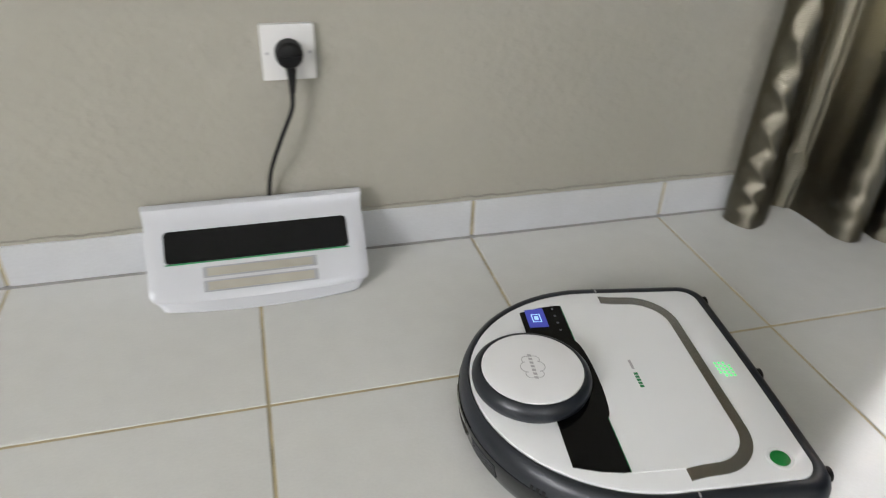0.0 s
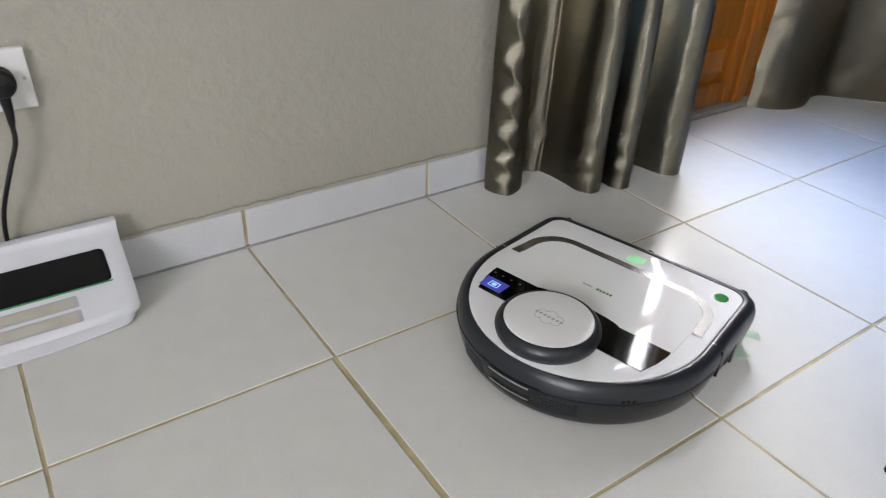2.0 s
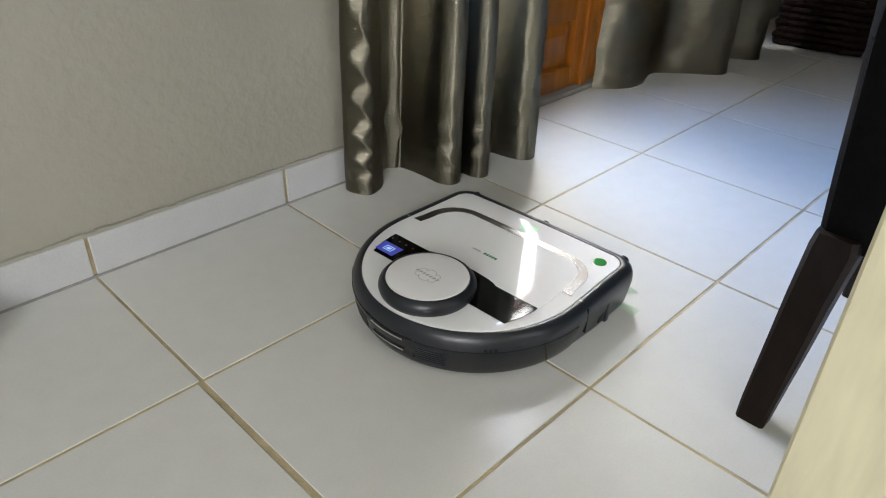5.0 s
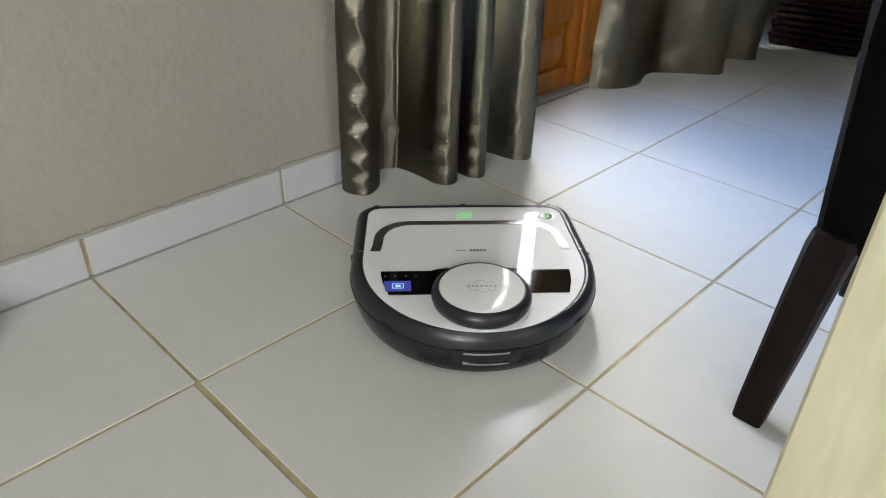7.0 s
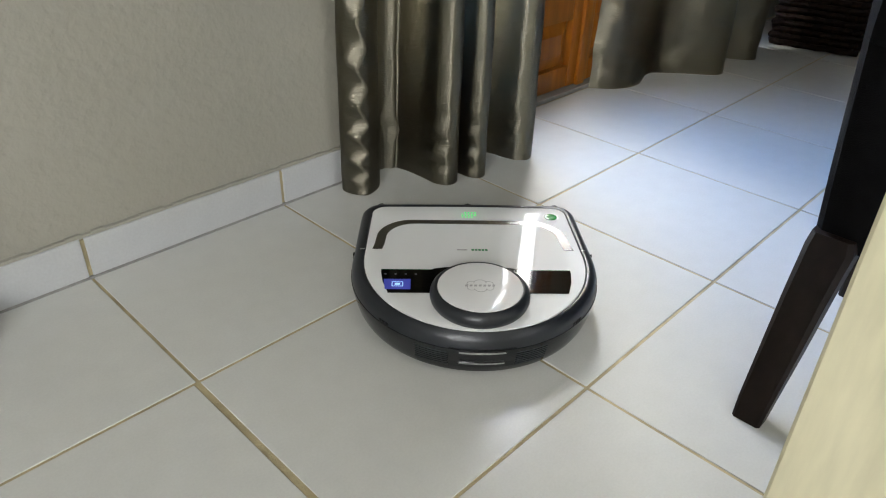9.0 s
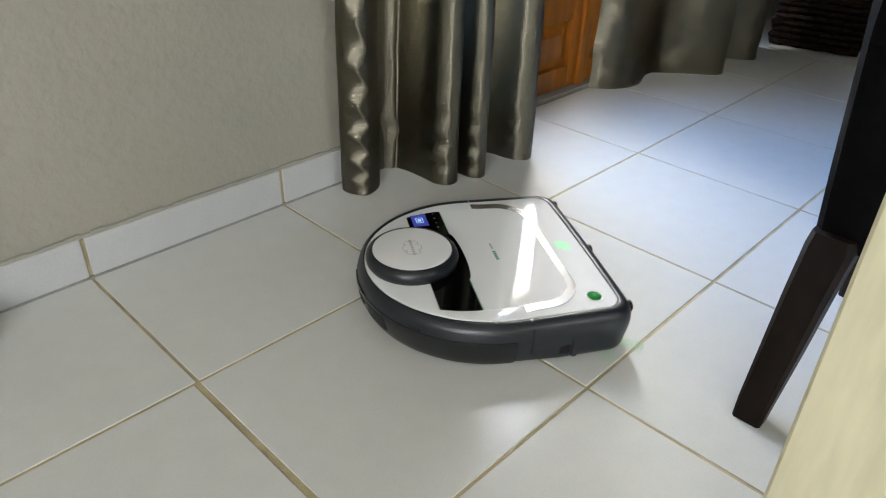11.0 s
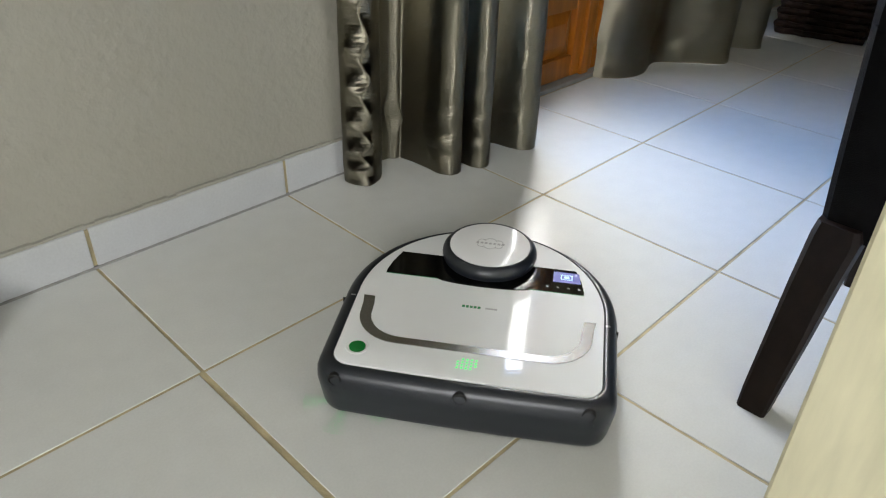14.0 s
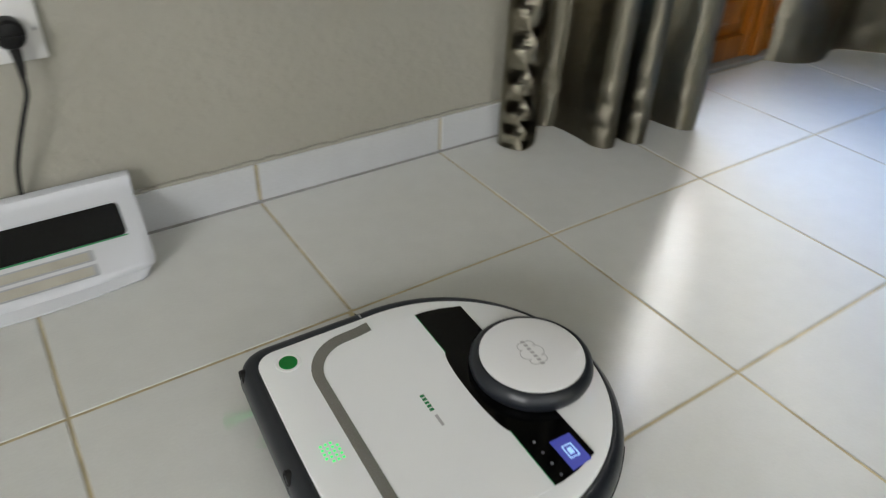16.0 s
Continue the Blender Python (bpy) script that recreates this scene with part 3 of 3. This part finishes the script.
ZP = ZD + 0.0013
screen = part("screen", prism([(-0.121, 0.0195), (-0.088, 0.0195), (-0.088, 0.0425), (-0.1235, 0.0425)], ZP, ZP + 0.0003), M_SCREEN, panel, "lit blue display")
for u0, u1, v0, v1 in ((-0.1125, -0.0975, 0.0255, 0.0267), (-0.1125, -0.0975, 0.0353, 0.0365), (-0.1125, -0.1113, 0.0267, 0.0353), (-0.0987, -0.0975, 0.0267, 0.0353), (-0.1085, -0.1015, 0.0285, 0.0335)):
    part("icon", bar(u0, u1, v0, v1, ZP + 0.0003, ZP + 0.0005), M_ICON, screen)
for k in range(4):
    part("touch_key", loft(disc_rings(((0.0016, ZP), (0.0016, ZP + 0.0002)), 12, -0.1215 + 0.0135 * k, 0.0545)), M_DOT, panel)

turret = part("turret", loft(disc_rings(((0.059, ZD - 0.002), (0.0624, ZD + 0.003), (0.0637, ZD + 0.008), (0.0634, ZD + 0.0115), (0.0620, ZD + 0.0152), (0.0590, ZD + 0.0185), (0.0565, ZD + 0.0205), (0.0550, ZD + 0.0205), (0.0543, ZD + 0.0190), (0.03, ZD + 0.0190)), 72)), M_BODY, robot, "anthracite laser turret ring", angle=50)
cap = part("cap", loft(disc_rings(((0.0540, ZD + 0.0188), (0.0540, ZD + 0.0200), (0.0534, ZD + 0.0207), (0.0520, ZD + 0.0210), (0.02, ZD + 0.0211)), 72)), M_CAP, turret, "white turret cap")
ZC = ZD + 0.0211


def ring_mark(cx, cy, r0, r1, a0, a1, n=14):
    pts = [(cx + r1 * math.cos(a0 + (a1 - a0) * k / n), cy + r1 * math.sin(a0 + (a1 - a0) * k / n)) for k in range(n + 1)]
    pts += [(cx + r0 * math.cos(a1 + (a0 - a1) * k / n), cy + r0 * math.sin(a1 + (a0 - a1) * k / n)) for k in range(n + 1)]
    return prism(pts, ZC, ZC + 0.0002)


# emblem as plain shapes: a cloud of arcs and a row of short bars
for cx, cy, r, a0, a1 in ((0.0, 0.005, 0.0085, 0.15, math.pi - 0.15), (0.0, -0.005, 0.0085, math.pi + 0.15, 2 * math.pi - 0.15), (0.011, 0.004, 0.006, -0.6, 2.4), (-0.011, 0.004, 0.006, 0.75, 3.75), (0.011, -0.004, 0.006, -2.4, 0.6), (-0.011, -0.004, 0.006, 2.5, 5.5)):
    part("emblem", ring_mark(cx, cy, r - 0.0008, r, a0, a1), M_GREY, cap, "grey printed emblem")
for k in range(7):
    part("emblem", prism([(-0.0195 + 0.0057 * k, -0.0020), (-0.0160 + 0.0057 * k, -0.0020), (-0.0152 + 0.0057 * k, 0.0020), (-0.0187 + 0.0057 * k, 0.0020)], ZC + 0.0003, ZC + 0.0005), M_GREY, cap)

button = part("start_button", loft(disc_rings(((0.0095, ZD), (0.0095, ZD + 0.0008), (0.0088, ZD + 0.0010), (0.003, ZD + 0.0006)), 32, 0.1245, 0.2152)), M_GREEN, robot, "round green button")
part("button_ring", loft(disc_rings(((0.0135, ZD), (0.0128, ZD + 0.0006), (0.0100, ZD + 0.0004), (0.0100, ZD)), 32, 0.1245, 0.2152), cap_ends=False), M_DECK, button)
for i in range(5):
    for j in range(4):
        if (i, j) in ((0, 3), (4, 0)):
            continue
        u, v = -0.001 + (i - 2) * 0.0050, 0.2200 + (j - 1.5) * 0.0048
        part("status_light", bar(u - 0.0012, u + 0.0012, v - 0.0012, v + 0.0012, ZD + 0.0001, ZD + 0.0003), M_LED, robot, "lit green status light")


def disc_y(profile, u, z, n=20):
    return loft([[(u + r * math.cos(2 * math.pi * k / n), y, z + r * math.sin(2 * math.pi * k / n)) for k in range(n)] for r, y in profile])


for u in (-0.136, 0.0, 0.138):
    f = 0.2626 if u else 0.2652
    part("front_sensor", disc_y(((0.0078, f - 0.008), (0.0078, f - 0.0015), (0.0066, f - 0.0005), (0.0060, f - 0.0025), (0.002, f - 0.003)), u, 0.0555), M_BLACK, robot, "round black front sensor")
    part("sensor_dimple", disc_y(((0.0062, f - 0.004), (0.0058, f - 0.0006), (0.002, f - 0.0003)), u, 0.042), M_BODY, robot)
# seams between the bumper and the body, slots, vents and rear contacts
for sx in (-1, 1):
    part("seam", box((sx * 0.1680 - 0.0022, 0.1195, 0.022), (sx * 0.1680 + 0.0022, 0.1207, 0.0600), 0.0004), M_BODY_GLOSS, robot)
    part("side_slot", box((sx * 0.1635 - 0.0030, 0.158, 0.014), (sx * 0.1635 + 0.0030, 0.172, 0.034), 0.001), M_BLACK, robot, "dark side opening")
    part("slot_frame", box((sx * 0.1640 - 0.0042, 0.174, 0.008), (sx * 0.1640 + 0.0042, 0.182, 0.038), 0.002), M_BODY, robot)
    part("seam_clip", box((sx * 0.1565 - 0.003, 0.119, 0.0640), (sx * 0.1565 + 0.003, 0.1213, 0.0668), 0.0004), M_GREY, robot)


def on_back(a0, a1, z0, z1, lift, n=12):
    """A plate following the round back between two angles, in degrees from straight back."""
    rings = []
    for k in range(n + 1):
        a = radians(a0 + (a1 - a0) * k / n)
        s, c = math.sin(a), -math.cos(a)
        rings.append([((0.1700 + r - max(0, 0.036 - z) * 0.2) * s, 0.1 + (0.1745 + r - max(0, 0.036 - z) * 0.2) * c, z) for r, z in ((-0.004, z0), (lift, z0), (lift, z1), (-0.004, z1))])
    return loft(rings)


bumper_rings = []
for k in range(61):
    a = radians(-90 + 3 * k)
    sn, cs = math.sin(a), -math.cos(a)
    ring = []
    for z, d in ((0.0045, 0.0100), (0.008, 0.0080), (0.012, 0.0062), (0.020, 0.0038), (0.030, 0.0016), (0.0425, -0.0008), (0.0450, -0.0006), (0.0452, 0.004), (0.0045, 0.030)):
        ring.append(((0.1705 - d) * sn, 0.1 + (0.1750 - d) * cs, z))
    bumper_rings.append(ring)
part("rear_bumper", loft(bumper_rings), M_BODY_GLOSS, robot, "glossy black lower bumper", angle=30)
part("rear_window", on_back(-14, 14, 0.016, 0.047, 0.0006), M_BODY_GLOSS, robot, "glossy black rear window")
for z in (0.0225, 0.0405):
    part("rear_contact", on_back(-9.5, 9.5, z, z + 0.0026, 0.0022), M_CHROME, robot, "shiny metal rear contact")
for a0, a1 in ((-29, -14.5), (14.5, 29)):
    for k in range(8):
        part("grille_rib", on_back(a0, a1, 0.016 + k * 0.0036, 0.0178 + k * 0.0036, 0.0007, 6), M_BODY, robot)
for k in range(3):
    part("vent", on_back(44 + k * 2.1, 45.2 + k * 2.1, 0.045, 0.0500, 0.0012, 2), M_BLACK, robot)
    part("vent", on_back(-48 + k * 2.1, -46.8 + k * 2.1, 0.045, 0.0500, 0.0012, 2), M_BLACK, robot)
BRUSH = (0.132, 0.236, 0.0)
brush = part("side_brush", loft(disc_rings(((0.010, 0.003), (0.010, 0.0072)), 16)), M_BRISTLE, robot, "spinning green side brush", m=pose(*BRUSH))
for k in range(5):
    a = radians(-30 + k * 72)
    for j in range(7):
        b = a + (j - 3) * 0.05
        c, s = math.cos(b), math.sin(b)
        part("bristle", tube([(0.008 * c, 0.008 * s, 0.005), (0.03 * c, 0.03 * s, 0.003), (0.052 * c, 0.052 * s, 0.0012)], 0.0004, 4), M_BRISTLE, brush)
for u in (-0.11, 0.11):
    part("wheel", loft([[(u + dx, 0.11 + 0.0265 * math.cos(k * math.pi / 12), 0.0265 + 0.0265 * math.sin(k * math.pi / 12)) for k in range(24)] for dx in (-0.012, 0.012)]), M_BLACK, robot)

# ---- floor tiles ----
G = 0.0042          # joint width
tile_meshes = {}


def tile_mesh(w, d):
    key = (round(w, 4), round(d, 4))
    if key not in tile_meshes:
        tile_meshes[key] = finish(box((0, 0, -0.008), (w, d, 0.0), 0.0007, 1), "tile", M_TILE, smooth=False)
    return tile_meshes[key]


far_tiles = bmesh.new()
for i in range(-13, 14):
    for j in range(-14, 1):
        x_lo, x_hi, y_lo = X0, X1, (Y0 if (i + 1) * T <= XP else YE)
        if (j + 1) * T <= Y0:
            x_lo = XP + 0.12
        lo = Vector((max(i * T + G / 2, x_lo), max(j * T + G / 2, y_lo)))
        hi = Vector((min((i + 1) * T - G / 2, x_hi), min((j + 1) * T - G / 2, SKIRT + 0.004)))
        if j < 0 and i == 0:
            lo.x = 0.0015
        if j < 0 and i == -1:
            hi.x = -0.0065
        if hi.x - lo.x < 0.02 or hi.y - lo.y < 0.02:
            continue
        if i < -4 or i > 9 or j < -6:
            box((lo.x, lo.y, -0.008), (hi.x, hi.y, 0.0), bm=far_tiles)
            continue
        t = new("tile", tile_mesh(hi.x - lo.x, hi.y - lo.y))
        t.parent = slab
        t.location = (lo.x, lo.y, 0)
part("far_tiles", far_tiles, M_TILE, slab, smooth=False)["kind"] = "stuff"

# ---- skirting tiles ----
base = thing("baseboard", pose(0, 0, 0), "white ceramic skirting tiles along the plaster wall", "baseboard", kind="structure")
SH = 0.066
for i in range(-12, 2):
    a, b = max(i * T + 0.003, X0), min((i + 1) * T - 0.003, D0 - 0.004)
    me = tile_meshes.setdefault(("s", round(b - a, 4)), None) or finish(box((0, 0, 0.003), (b - a, WALL - SKIRT + 0.004, SH), 0.0016, 2), "skirting_tile", M_SKIRT, smooth=False)
    tile_meshes[("s", round(b - a, 4))] = me
    s = new("skirting_tile", me)
    s.parent = base
    s.location = (a, SKIRT, 0)
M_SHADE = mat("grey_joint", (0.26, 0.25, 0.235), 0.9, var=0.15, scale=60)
part("floor_joint", box((X0, SKIRT - 0.0012, -0.0006), (D0 - 0.004, SKIRT + 0.005, 0.0036)), M_SHADE, base, "grey joint between floor and skirting", smooth=False)
part("joint_filler", box((X0, SKIRT + 0.003, 0.0), (D0 - 0.004, WALL + 0.002, SH - 0.003)), M_GROUT, base, smooth=False)

edge_rnd = random.Random(11)
lip = bmesh.new()
steps = [X0 + (D0 - 0.02 - X0) * k / 260 for k in range(261)]
for a, b in zip(steps, steps[1:]):
    z0 = SH - edge_rnd.uniform(0.0002, 0.0022)
    box((a, SKIRT + 0.0015 + edge_rnd.uniform(0, 0.002), z0), (b + 0.002, WALL + 0.004, SH + edge_rnd.uniform(0.003, 0.006)), bm=lip)
part("plaster_lip", lip, M_PLASTER, base, "uneven painted plaster edge above the tiles", smooth=False)["kind"] = "stuff"

# ---- what moves ----
ROBOT = [
    (0, -0.0590, -0.0957, -97.9),
    (0.5, 0.0274, -0.1058, -100.8),
    (1, 0.1117, -0.1295, -96.9),
    (1.5, 0.1563, -0.1497, -85.7),
    (2, 0.2023, -0.1622, -75.6),
    (2.5, 0.2386, -0.1649, -68.4),
    (3, 0.2655, -0.1613, -62.8),
    (3.5, 0.2731, -0.1555, -63.2),
    (4, 0.2672, -0.1336, -77.7),
    (4.5, 0.2660, -0.1102, -90.7),
    (6.8, 0.2937, -0.1752, -47.9),
    (7, 0.3027, -0.1817, -41.7),
    (7.5, 0.3178, -0.1931, -28.1),
    (8, 0.3341, -0.2024, -16.8),
    (8.5, 0.3154, -0.1936, -30.5),
    (9, 0.3019, -0.1796, -43.9),
    (9.2, 0.2972, -0.1741, -48.9),
    (11.3, 0.3040, -0.0335, -140.0),
    (11.5, 0.3236, -0.0212, -152.5),
    (12, 0.3790, -0.0104, -185.2),
    (12.5, 0.4176, -0.0211, -212.3),
    (13, 0.4150, -0.0402, -218.0),
    (13.5, 0.3927, -0.0786, -222.4),
    (14, 0.3635, -0.1345, -235.2),
    (14.5, 0.3206, -0.1856, -248.8),
    (15, 0.2557, -0.2260, -261.5),
    (15.5, 0.1796, -0.2418, -268.7),
    (16, 0.0809, -0.2473, -273.2),
]


def motions():
    walk(robot, [(t, pose(x, y, 0, 0, 0, a)) for t, x, y, a in ROBOT])
    walk(brush, [(k / 10, pose(*BRUSH, 0, 0, -83 * k)) for k in range(161)])
    walk(fold, [(t, pose(*PIV, 0, d, 0)) for t, d in ((0, 0), (11.7, 0), (12.1, 0.12), (12.5, 0.36), (13.0, 0.40), (13.4, 0.08), (13.8, 0.1), (16.0, 0.0))])


motions()
